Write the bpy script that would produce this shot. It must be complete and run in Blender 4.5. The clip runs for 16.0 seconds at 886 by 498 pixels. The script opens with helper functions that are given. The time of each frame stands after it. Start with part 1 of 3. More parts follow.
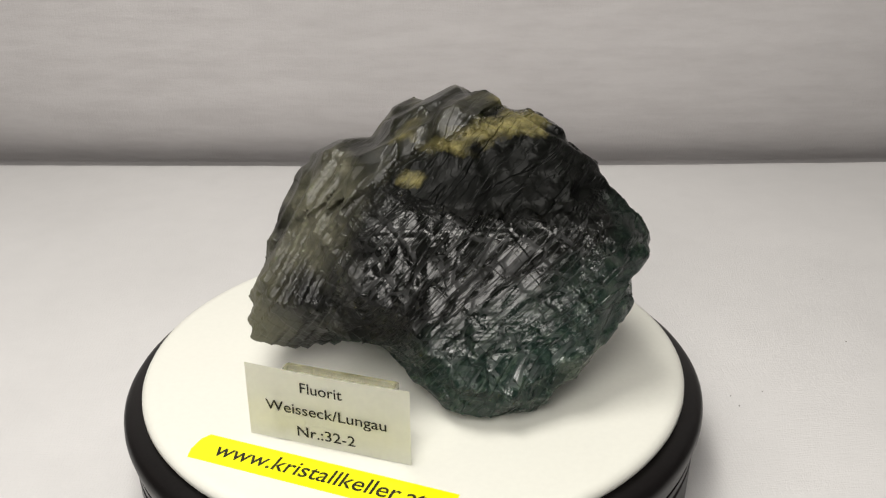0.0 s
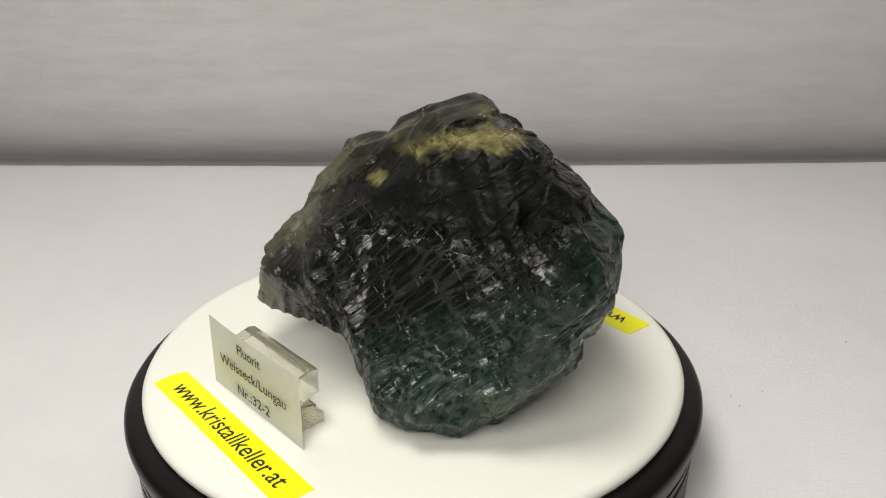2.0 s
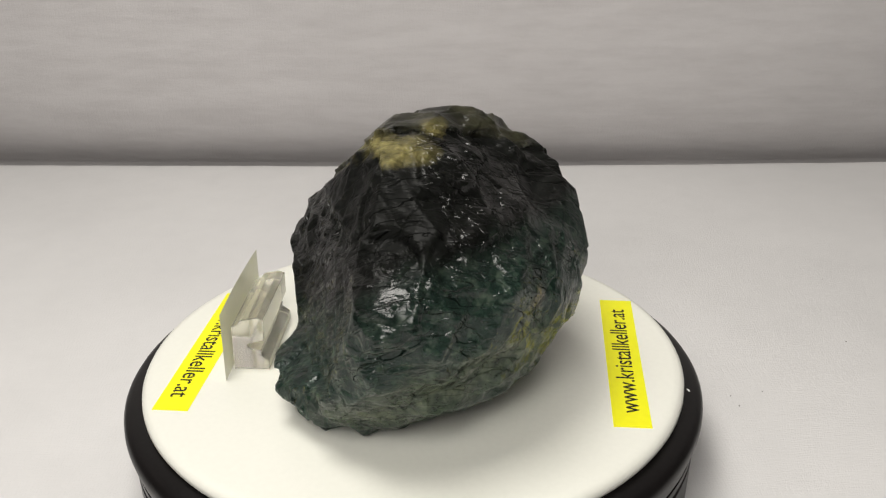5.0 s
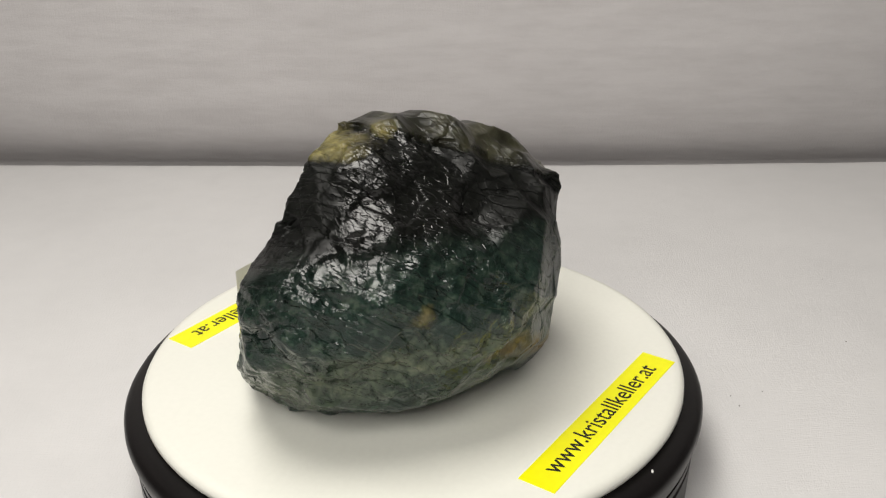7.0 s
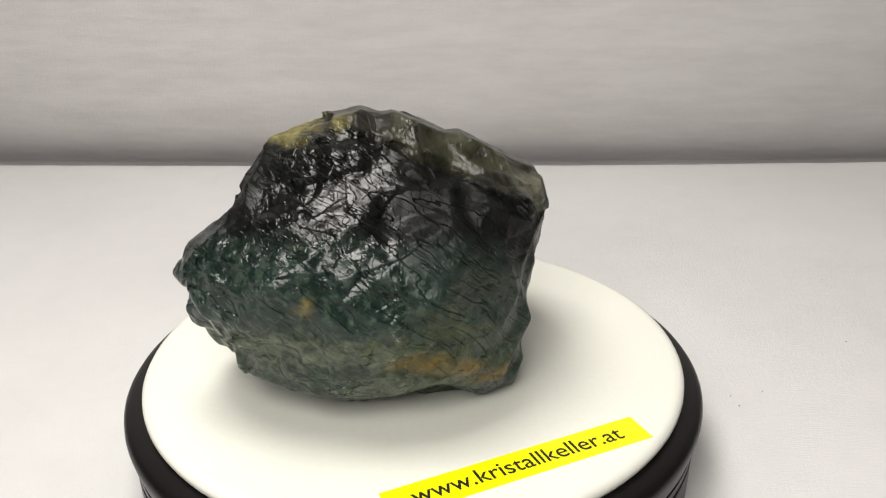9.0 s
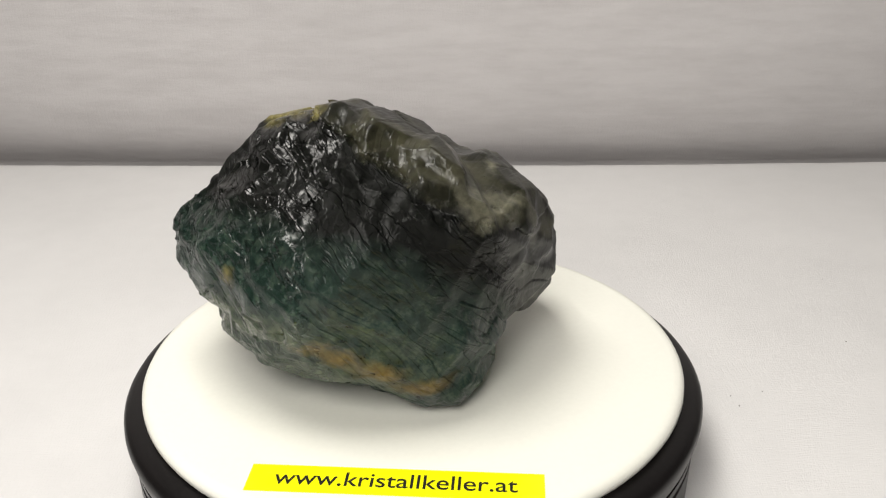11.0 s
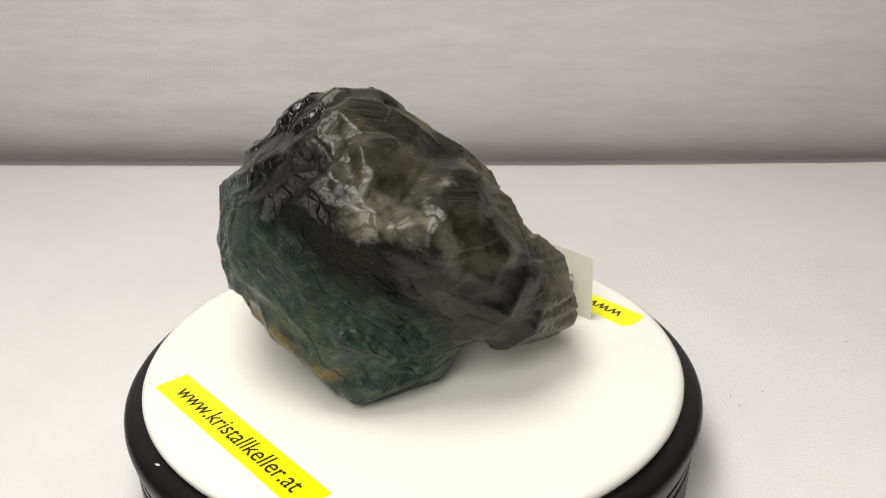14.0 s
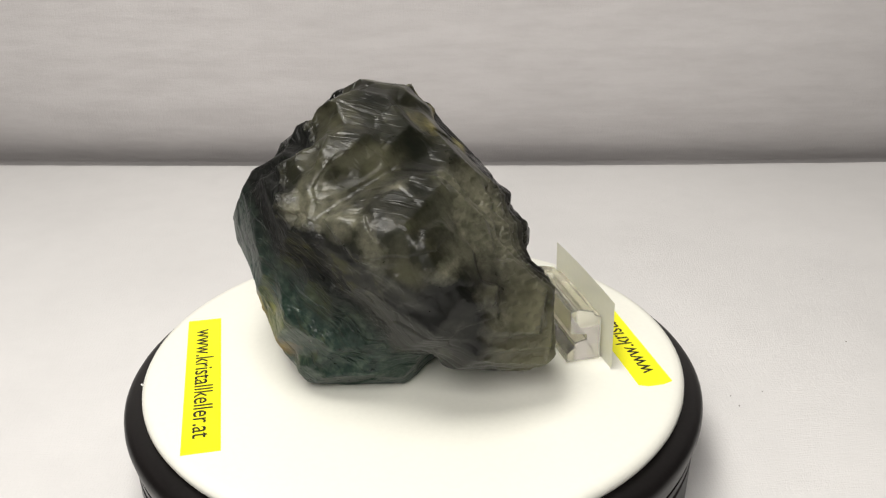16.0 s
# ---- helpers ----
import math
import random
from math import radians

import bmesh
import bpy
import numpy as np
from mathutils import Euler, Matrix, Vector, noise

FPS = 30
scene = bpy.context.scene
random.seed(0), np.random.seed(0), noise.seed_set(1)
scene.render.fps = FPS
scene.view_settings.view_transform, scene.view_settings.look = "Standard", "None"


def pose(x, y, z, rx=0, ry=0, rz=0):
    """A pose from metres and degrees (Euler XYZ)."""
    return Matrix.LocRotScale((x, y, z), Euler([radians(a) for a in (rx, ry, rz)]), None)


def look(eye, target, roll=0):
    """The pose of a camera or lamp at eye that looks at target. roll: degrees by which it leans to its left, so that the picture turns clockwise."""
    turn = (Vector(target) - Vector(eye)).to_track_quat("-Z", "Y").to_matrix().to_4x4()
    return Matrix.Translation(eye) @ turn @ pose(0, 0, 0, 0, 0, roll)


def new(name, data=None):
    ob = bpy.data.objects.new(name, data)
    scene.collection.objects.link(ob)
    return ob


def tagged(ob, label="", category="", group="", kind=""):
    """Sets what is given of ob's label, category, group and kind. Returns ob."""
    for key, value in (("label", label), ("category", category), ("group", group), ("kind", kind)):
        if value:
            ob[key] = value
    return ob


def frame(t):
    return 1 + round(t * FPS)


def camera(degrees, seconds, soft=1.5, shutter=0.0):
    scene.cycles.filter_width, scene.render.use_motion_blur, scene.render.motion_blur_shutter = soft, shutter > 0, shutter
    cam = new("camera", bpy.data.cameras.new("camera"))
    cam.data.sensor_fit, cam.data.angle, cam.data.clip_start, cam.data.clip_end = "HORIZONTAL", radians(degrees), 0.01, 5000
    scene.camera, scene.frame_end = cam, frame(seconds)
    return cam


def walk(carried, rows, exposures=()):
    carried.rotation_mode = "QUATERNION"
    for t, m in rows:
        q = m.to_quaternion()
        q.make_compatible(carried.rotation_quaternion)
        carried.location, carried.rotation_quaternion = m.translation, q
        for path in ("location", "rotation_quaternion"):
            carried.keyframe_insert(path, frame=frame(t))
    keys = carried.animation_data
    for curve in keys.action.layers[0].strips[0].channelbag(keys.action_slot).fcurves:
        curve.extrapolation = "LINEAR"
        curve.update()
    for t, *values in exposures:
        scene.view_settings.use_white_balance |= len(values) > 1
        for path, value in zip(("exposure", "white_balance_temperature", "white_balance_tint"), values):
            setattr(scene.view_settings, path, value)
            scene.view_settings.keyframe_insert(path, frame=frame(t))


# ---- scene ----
cam = camera(50.1, 16.0, soft=1.2)
EYE, AIM = (0.0, -0.2932, 0.2124), (0.00932, -0.0364, 0.09617)
STILL = look(EYE, AIM, roll=-0.737)
walk(cam, [(0.0, STILL), (16.0, STILL)],
     exposures=[(0.0, -0.19), (2.0, -0.24), (7.0, -0.25), (8.0, -0.06), (9.0, 0.0), (16.0, 0.0)])

# sizes in metres
R = 0.094            # radius of the white platter
TOP = 0.040          # height of the platter's upper face over the cloth
SPIN = -14.76        # degrees per second, seen from above


# ---- light ----
world = bpy.data.worlds.new("room_air")
scene.world = world
world.use_nodes = True
world.node_tree.nodes["Background"].inputs["Color"].default_value = (0.9, 0.93, 1.0, 1)
world.node_tree.nodes["Background"].inputs["Strength"].default_value = 0.02


def area_lamp(name, eye, target, width, depth, watts, tint):
    data = bpy.data.lights.new(name, "AREA")
    data.shape, data.size, data.size_y, data.energy, data.color = "RECTANGLE", width, depth, watts, tint
    ob = new(name, data)
    ob.matrix_world = look(eye, target)
    return tagged(ob, "white photo lamp hanging over the table", "lamp", kind="structure")


area_lamp("lamp_overhead", (-0.12, -0.06, 0.66), (0.0, 0.0, 0.0), 0.27, 0.25, 3.3, (1.0, 0.965, 0.905))
area_lamp("lamp_front", (-0.12, -0.56, 0.58), (0.0, 0.0, 0.08), 0.36, 0.40, 4.8, (1.0, 0.96, 0.905))


# ---- materials ----
def material(name):
    m = bpy.data.materials.new(name)
    m.use_nodes = True
    return m, m.node_tree.nodes, m.node_tree.links, m.node_tree.nodes["Principled BSDF"]


def node(nodes, kind, **values):
    n = nodes.new(kind)
    for key, value in values.items():
        n.inputs[key.replace("_", " ")].default_value = value
    return n


def ramp(nodes, links, source, stops):
    r = nodes.new("ShaderNodeValToRGB")
    while len(r.color_ramp.elements) < len(stops):
        r.color_ramp.elements.new(0.5)
    for e, (pos, col) in zip(r.color_ramp.elements, stops):
        e.position = pos
        e.color = (*col, 1) if len(col) == 3 else col
    links.new(source, r.inputs["Fac"])
    return r.outputs["Color"]


def mix(nodes, links, fac, a, b, mode="MIX"):
    m = nodes.new("ShaderNodeMix")
    m.data_type, m.blend_type = "RGBA", mode
    for sock, v in ((m.inputs["Factor"], fac), (m.inputs["A"], a), (m.inputs["B"], b)):
        if isinstance(v, (int, float)):
            sock.default_value = v
        elif isinstance(v, tuple):
            sock.default_value = (*v, 1)
        else:
            links.new(v, sock)
    return m.outputs["Result"]


def arith(nodes, links, op, a, b=0.0, c=0.0, clamp=False):
    m = nodes.new("ShaderNodeMath")
    m.operation, m.use_clamp = op, clamp
    for sock, v in zip(m.inputs, (a, b, c)):
        if isinstance(v, (int, float)):
            sock.default_value = v
        else:
            links.new(v, sock)
    return m.outputs[0]


def bump(nodes, links, height, strength, distance, under=None):
    b = node(nodes, "ShaderNodeBump", Strength=strength, Distance=distance)
    links.new(height, b.inputs["Height"])
    if under is not None:
        links.new(under, b.inputs["Normal"])
    return b.outputs["Normal"]


def plain(name, color, rough=0.4, spec=0.5, grain=0.0, scale=300.0, vary=0.0):
    m, nodes, links, p = material(name)
    p.inputs["Base Color"].default_value = (*color, 1)
    p.inputs["Roughness"].default_value = rough
    p.inputs["Specular IOR Level"].default_value = spec
    tex = nodes.new("ShaderNodeTexCoord").outputs["Object"]
    n = node(nodes, "ShaderNodeTexNoise", Scale=scale, Detail=6.0)
    links.new(tex, n.inputs["Vector"])
    if vary:
        dark = tuple(c * (1 - vary) for c in color)
        links.new(ramp(nodes, links, n.outputs["Fac"], [(0.35, dark), (0.65, color)]), p.inputs["Base Color"])
    if grain:
        links.new(bump(nodes, links, n.outputs["Fac"], grain, 0.0004), p.inputs["Normal"])
    return m


def cloth_material(name, color, weave, folds):
    """Woven white cotton: crossed threads, slubs along the weft, faint soiling."""
    m, nodes, links, p = material(name)
    p.inputs["Roughness"].default_value = 0.9
    p.inputs["Specular IOR Level"].default_value = 0.15
    p.inputs["Sheen Weight"].default_value = 0.1
    tex = nodes.new("ShaderNodeTexCoord").outputs["Object"]
    height = None
    for stretch in ((weave, weave * 0.16, weave * 0.16), (weave * 0.2, weave, weave)):
        mp = nodes.new("ShaderNodeMapping")
        mp.inputs["Scale"].default_value = stretch
        links.new(tex, mp.inputs["Vector"])
        n = node(nodes, "ShaderNodeTexNoise", Scale=1.0, Detail=4.0, Roughness=0.65)
        links.new(mp.outputs[0], n.inputs["Vector"])
        height = n.outputs["Fac"] if height is None else arith(nodes, links, "ADD", height, n.outputs["Fac"])
    slub_map = nodes.new("ShaderNodeMapping")
    slub_map.inputs["Scale"].default_value = (26, 150, 150) if folds else (60, 60, 60)
    links.new(tex, slub_map.inputs["Vector"])
    slub = node(nodes, "ShaderNodeTexNoise", Scale=1.0, Detail=5.0, Roughness=0.6)
    links.new(slub_map.outputs[0], slub.inputs["Vector"])
    stain = node(nodes, "ShaderNodeTexNoise", Scale=9.0, Detail=5.0)
    links.new(tex, stain.inputs["Vector"])
    base = ramp(nodes, links, stain.outputs["Fac"], [(0.3, tuple(c * 0.93 for c in color)), (0.7, color)])
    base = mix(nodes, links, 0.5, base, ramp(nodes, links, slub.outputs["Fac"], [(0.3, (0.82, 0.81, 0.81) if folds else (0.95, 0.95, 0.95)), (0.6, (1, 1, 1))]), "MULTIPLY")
    links.new(base, p.inputs["Base Color"])
    fine = bump(nodes, links, height, 0.35, 0.0006)
    links.new(bump(nodes, links, slub.outputs["Fac"], folds, 0.002, fine), p.inputs["Normal"])
    return m


CLOTH = cloth_material("white_cotton", (0.74, 0.73, 0.725), 1500, 0.0)
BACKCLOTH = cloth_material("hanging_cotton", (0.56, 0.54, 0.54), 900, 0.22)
WALL_PAINT = plain("wall_paint", (0.40, 0.39, 0.375), 0.8, 0.2, 0.2, 60, 0.06)
WHITE = plain("white_plastic", (0.83, 0.83, 0.755), 0.32, 0.45, 0.03, 500, 0.02)
BLACK = plain("black_plastic", (0.008, 0.007, 0.007), 0.34, 0.2, 0.05, 900, 0.2)
GROOVE = plain("groove_black", (0.004, 0.004, 0.004), 0.7, 0.2)
YELLOW = plain("yellow_tape", (0.93, 0.90, 0.002), 0.35, 0.4, 0.04, 400, 0.03)
INK = plain("black_ink", (0.012, 0.012, 0.010), 0.5, 0.3)
PAPER = plain("glossy_card", (0.97, 0.97, 0.88), 0.13, 0.6, 0.03, 500, 0.03)
nt = PAPER.node_tree
see = nt.nodes.new("ShaderNodeBsdfTranslucent")
see.inputs["Color"].default_value = (0.86, 0.85, 0.74, 1)
both = nt.nodes.new("ShaderNodeMixShader")
both.inputs[0].default_value = 0.15
nt.links.new(nt.nodes["Principled BSDF"].outputs[0], both.inputs[1])
nt.links.new(see.outputs[0], both.inputs[2])
nt.links.new(both.outputs[0], nt.nodes["Material Output"].inputs["Surface"])
DUST = plain("pale_dust", (0.75, 0.75, 0.72), 0.8, 0.2)
LINT = plain("dark_lint", (0.10, 0.09, 0.08), 0.8, 0.2)


def acrylic_material():
    m, nodes, links, p = material("clear_acrylic")
    p.inputs["Base Color"].default_value = (0.97, 0.95, 0.86, 1)
    p.inputs["Roughness"].default_value = 0.16
    p.inputs["IOR"].default_value = 1.49
    p.inputs["Transmission Weight"].default_value = 1.0
    return m


ACRYLIC = acrylic_material()


def fluorite_material():
    """Fluorite in the crystal's own coordinates, in platter radii: olive-grey cap and spur, near-black middle, sea-green foot, ochre seams."""
    m, nodes, links, p = material("fluorite")
    tex = nodes.new("ShaderNodeTexCoord").outputs["Object"]
    unit = nodes.new("ShaderNodeVectorMath")
    unit.operation = "SCALE"
    unit.inputs["Scale"].default_value = 1 / R
    links.new(tex, unit.inputs[0])
    pos = unit.outputs[0]

    def noise_at(scale, detail=5.0, rough=0.6):
        n = node(nodes, "ShaderNodeTexNoise", Scale=scale, Detail=detail, Roughness=rough)
        links.new(pos, n.inputs["Vector"])
        return n

    def plane(nx, ny, nz, d):
        v = nodes.new("ShaderNodeVectorMath")
        v.operation = "DOT_PRODUCT"
        v.inputs[1].default_value = (nx, ny, nz)
        links.new(pos, v.inputs[0])
        return arith(nodes, links, "SUBTRACT", v.outputs["Value"], d)

    def soft(value, width):
        return arith(nodes, links, "MULTIPLY_ADD", value, 1 / width, 0.5, True)

    def blob(x, y, z, ax, ay, az):
        mp = nodes.new("ShaderNodeMapping")
        mp.vector_type = "TEXTURE"
        mp.inputs["Location"].default_value = (x, y, z)
        mp.inputs["Scale"].default_value = (ax, ay, az)
        links.new(warp, mp.inputs["Vector"])
        v = nodes.new("ShaderNodeVectorMath")
        v.operation = "LENGTH"
        links.new(mp.outputs[0], v.inputs[0])
        reach = arith(nodes, links, "SUBTRACT", 1.45, v.outputs["Value"], clamp=True)
        return arith(nodes, links, "MULTIPLY", reach, patchy)

    coarse, fine = noise_at(5.0), noise_at(26.0, 6.0, 0.65)
    shift = nodes.new("ShaderNodeVectorMath")
    shift.operation = "MULTIPLY_ADD"
    links.new(noise_at(7.0).outputs["Color"], shift.inputs[0])
    shift.inputs[1].default_value = (0.16, 0.16, 0.16)
    links.new(pos, shift.inputs[2])
    back = nodes.new("ShaderNodeVectorMath")
    back.operation = "SUBTRACT"
    links.new(shift.outputs[0], back.inputs[0])
    back.inputs[1].default_value = (0.08, 0.08, 0.08)
    warp = back.outputs[0]
    patchy = ramp(nodes, links, noise_at(13.0, 6.0, 0.7).outputs["Fac"], [(0.32, (0.50, 0.50, 0.50)), (0.60, (1, 1, 1))])
    wob = arith(nodes, links, "MULTIPLY_ADD", coarse.outputs["Fac"], 0.22, -0.11)

    black = ramp(nodes, links, fine.outputs["Fac"], [(0.3, (0.003, 0.0033, 0.0028)), (0.7, (0.008, 0.0085, 0.0075))])
    green = ramp(nodes, links, fine.outputs["Fac"], [(0.32, (0.006, 0.017, 0.013)), (0.52, (0.026, 0.054, 0.041)), (0.74, (0.12, 0.17, 0.12))])
    pale = ramp(nodes, links, fine.outputs["Fac"], [(0.3, (0.05, 0.08, 0.052)), (0.7, (0.21, 0.24, 0.155))])
    olive = ramp(nodes, links, coarse.outputs["Fac"], [(0.34, (0.007, 0.008, 0.005)), (0.5, (0.020, 0.020, 0.012)), (0.70, (0.10, 0.096, 0.058))])
    grey = ramp(nodes, links, coarse.outputs["Fac"], [(0.38, (0.006, 0.006, 0.0055)), (0.58, (0.022, 0.022, 0.018)), (0.72, (0.10, 0.10, 0.078))])
    tip = ramp(nodes, links, coarse.outputs["Fac"], [(0.3, (0.09, 0.088, 0.055)), (0.7, (0.26, 0.25, 0.16))])
    ochre = ramp(nodes, links, fine.outputs["Fac"], [(0.3, (0.13, 0.075, 0.018)), (0.6, (0.30, 0.20, 0.05)), (0.85, (0.42, 0.36, 0.20))])
    straw = ramp(nodes, links, fine.outputs["Fac"], [(0.3, (0.10, 0.088, 0.030)), (0.7, (0.27, 0.235, 0.095))])
    milk = ramp(nodes, links, fine.outputs["Fac"], [(0.3, (0.08, 0.08, 0.055)), (0.7, (0.23, 0.22, 0.155))])
    zones = {"milk": milk, "pale": pale, "straw": straw, "ochre": ochre, "dark": black}

    foot = soft(arith(nodes, links, "ADD", plane(0.45, 0.30, -1, -0.29), wob), 0.30)
    base = mix(nodes, links, foot, black, green)
    spur = soft(arith(nodes, links, "ADD", plane(-1.0, 0.0, 0.35, 0.36), wob), 0.08)
    base = mix(nodes, links, spur, base, grey)
    cap = soft(arith(nodes, links, "MULTIPLY_ADD", wob, 0.5, plane(-0.55, 0.10, 1.0, 0.79)), 0.03)
    base = mix(nodes, links, cap, base, olive)
    horn = soft(arith(nodes, links, "MULTIPLY_ADD", wob, 0.4, plane(-1.0, -0.4, 0.0, 0.535)), 0.13)
    base = mix(nodes, links, horn, base, tip)
    for x, y, z, ax, ay, az, kind in FLUORITE_SEAMS + FLUORITE_VEINS:
        base = mix(nodes, links, blob(x, y, z, ax, ay, az), base, zones[kind])
    links.new(base, p.inputs["Base Color"])

    # cleavage relief: flakes that each lie level between fine cracks, on the lattice of the cleavage
    gentle = nodes.new("ShaderNodeVectorMath")
    gentle.operation = "MULTIPLY_ADD"
    links.new(noise_at(2.6, 0.0).outputs["Color"], gentle.inputs[0])
    gentle.inputs[1].default_value = (0.12, 0.12, 0.12)
    links.new(pos, gentle.inputs[2])

    def turned(angles):
        mp = nodes.new("ShaderNodeMapping")
        mp.inputs["Rotation"].default_value = angles
        links.new(gentle.outputs[0], mp.inputs["Vector"])
        return mp.outputs[0]

    def stretched(source, stretch):
        mp = nodes.new("ShaderNodeMapping")
        mp.inputs["Scale"].default_value = stretch
        links.new(source, mp.inputs["Vector"])
        return mp.outputs[0]

    def stepped(source, stretch, lift, sharp, detail=2.0):
        """Level ground between sharp little steps."""
        n = node(nodes, "ShaderNodeTexNoise", Scale=1.0, Detail=detail, Roughness=0.5)
        links.new(stretched(source, stretch), n.inputs["Vector"])
        return arith(nodes, links, "MULTIPLY", ramp(nodes, links, n.outputs["Fac"], [(0.5 - sharp, (0, 0, 0)), (0.5 + sharp, (1, 1, 1))]), lift)

    def cracks(source, stretch, wide, depth, loose=0.85):
        v = node(nodes, "ShaderNodeTexVoronoi", Scale=1.0, Randomness=loose)
        v.feature = "DISTANCE_TO_EDGE"
        links.new(stretched(source, stretch), v.inputs["Vector"])
        return arith(nodes, links, "MULTIPLY", ramp(nodes, links, v.outputs["Distance"], [(0.0, (0, 0, 0)), (wide, (1, 1, 1))]), depth)

    def tilted(source, stretch, lean, spread, loose=0.85):
        """Flat flakes: each cell of the lattice leans by lean and, at random, by spread (rise over run)."""
        at = stretched(source, stretch)
        v = node(nodes, "ShaderNodeTexVoronoi", Scale=1.0, Randomness=loose)
        links.new(at, v.inputs["Vector"])

        def vector(op, a, b):
            n = nodes.new("ShaderNodeVectorMath")
            n.operation = op
            for sock, value in zip(n.inputs, (a, b)):
                if isinstance(value, tuple):
                    sock.default_value = value
                else:
                    links.new(value, sock)
            return n
        run = vector("DIVIDE", vector("SUBTRACT", at, v.outputs["Position"]).outputs[0], stretch)
        rise = vector("MULTIPLY", vector("SUBTRACT", v.outputs["Color"], (0.5, 0.5, 0.5)).outputs[0], (2 * spread, 2 * spread, 2 * spread))
        rise = vector("ADD", rise.outputs[0], lean)
        return arith(nodes, links, "MULTIPLY", vector("DOT_PRODUCT", run.outputs[0], rise.outputs[0]).outputs["Value"], R)

    cube, diamond = turned(CLEAVAGE), turned(DIAMOND)
    front = soft(arith(nodes, links, "MULTIPLY_ADD", wob, 0.6, plane(0.15, -1.0, 0.10, 0.30)), 0.08)
    front = arith(nodes, links, "MULTIPLY", front, soft(arith(nodes, links, "MULTIPLY_ADD", wob, 0.5, plane(-0.1, 0.3, -1.0, -0.80)), 0.03))
    front = arith(nodes, links, "MULTIPLY", front, soft(arith(nodes, links, "ADD", wob, plane(-1.0, 0.0, 0.15, -0.50)), 0.06))
    matt = soft(arith(nodes, links, "ADD", wob, plane(-0.75, 0.65, 0.0, -0.10)), 0.12)
    matt = arith(nodes, links, "MAXIMUM", matt, arith(nodes, links, "MULTIPLY", soft(plane(0.1, -1.0, 0.0, 0.14), 0.08), soft(plane(0.1, -0.3, 1.0, 0.80), 0.04)))
    dull = arith(nodes, links, "MAXIMUM", cap, spur)
    matt = arith(nodes, links, "MULTIPLY", matt, arith(nodes, links, "MULTIPLY_ADD", foot, -0.6, 1.0))
    # the flat front: small diamonds that lean upwards
    scaly = arith(nodes, links, "ADD", tilted(diamond, (9, 34, 6), (0.20, 0.24, 0.0), 0.11, 0.55), tilted(diamond, (34, 70, 12), (0.0, 0.0, 0.0), 0.07, 0.6))
    scaly = arith(nodes, links, "ADD", scaly, stepped(diamond, (2.5, 24, 3), 0.0006, 0.010))
    scaly = arith(nodes, links, "ADD", scaly, stepped(diamond, (18, 3, 3), 0.0004, 0.010))
    scaly = arith(nodes, links, "ADD", scaly, stepped(diamond, (14, 90, 14), 0.00010, 0.03))

    # the other sides: shallow shells between long curved breaks, ribbed by fine steps
    def rolling(scale, lift, detail=0.0):
        return arith(nodes, links, "MULTIPLY", noise_at(scale, detail, 0.4).outputs["Fac"], lift)
    shelly = arith(nodes, links, "ADD", rolling(5.5, 0.0035), rolling(14.0, 0.0010, 1.0))
    shelly = arith(nodes, links, "ADD", shelly, stepped(diamond, (2.5, 11, 4), 0.0009, 0.012, 3.0))
    shelly = arith(nodes, links, "ADD", shelly, stepped(diamond, (4, 34, 6), 0.0003, 0.015))
    shelly = arith(nodes, links, "ADD", shelly, stepped(cube, (14, 30, 20), 0.00012, 0.03))
    # the cap is smooth and shelly, the spur is a stack of plates seen by their edges
    glass = arith(nodes, links, "ADD", rolling(3.0, 0.0012), stepped(cube, (6, 34, 10), 0.00008, 0.03))
    glass = arith(nodes, links, "ADD", glass, stepped(diamond, (2, 9, 3), 0.00022, 0.02, 3.0))
    leaf = nodes.new("ShaderNodeMath")
    leaf.operation = "FRACT"
    links.new(arith(nodes, links, "MULTIPLY_ADD", noise_at(2.5, 3.0).outputs["Fac"], 3.0, arith(nodes, links, "MULTIPLY", plane(*SPUR_STACK, 0.0), 42.0)), leaf.inputs[0])
    leafy = arith(nodes, links, "MULTIPLY", ramp(nodes, links, leaf.outputs[0], [(0.0, (0, 0, 0)), (0.80, (1, 1, 1)), (1.0, (0, 0, 0))]), 0.00020)
    leafy = arith(nodes, links, "ADD", leafy, stepped(diamond, (20, 9, 12), 0.00018, 0.02))

    def blend(fac, a, b):
        n = nodes.new("ShaderNodeMix")
        links.new(fac, n.inputs["Factor"])
        links.new(a, n.inputs["A"])
        links.new(b, n.inputs["B"])
        return n.outputs["Result"]
    leafy = blend(soft(plane(0.0, 1.0, 0.0, 0.02), 0.10), leafy, glass)
    height = blend(cap, blend(spur, blend(front, shelly, scaly), leafy), glass)
    n1 = bump(nodes, links, height, 1.0, 1.0)
    n2 = bump(nodes, links, noise_at(40.0, 4.0, 0.6).outputs["Fac"], 0.05, 0.0012, n1)
    links.new(n2, p.inputs["Normal"])
    sheen = ramp(nodes, links, fine.outputs["Fac"], [(0.3, (0.15, 0.15, 0.15)), (0.7, (0.27, 0.27, 0.27))])
    sheen = arith(nodes, links, "MULTIPLY_ADD", dull, 0.12, sheen)
    sheen = arith(nodes, links, "MULTIPLY_ADD", arith(nodes, links, "MULTIPLY", matt, arith(nodes, links, "SUBTRACT", 1.0, dull)), 0.26, sheen)
    sheen = arith(nodes, links, "MULTIPLY_ADD", front, -0.05, sheen)
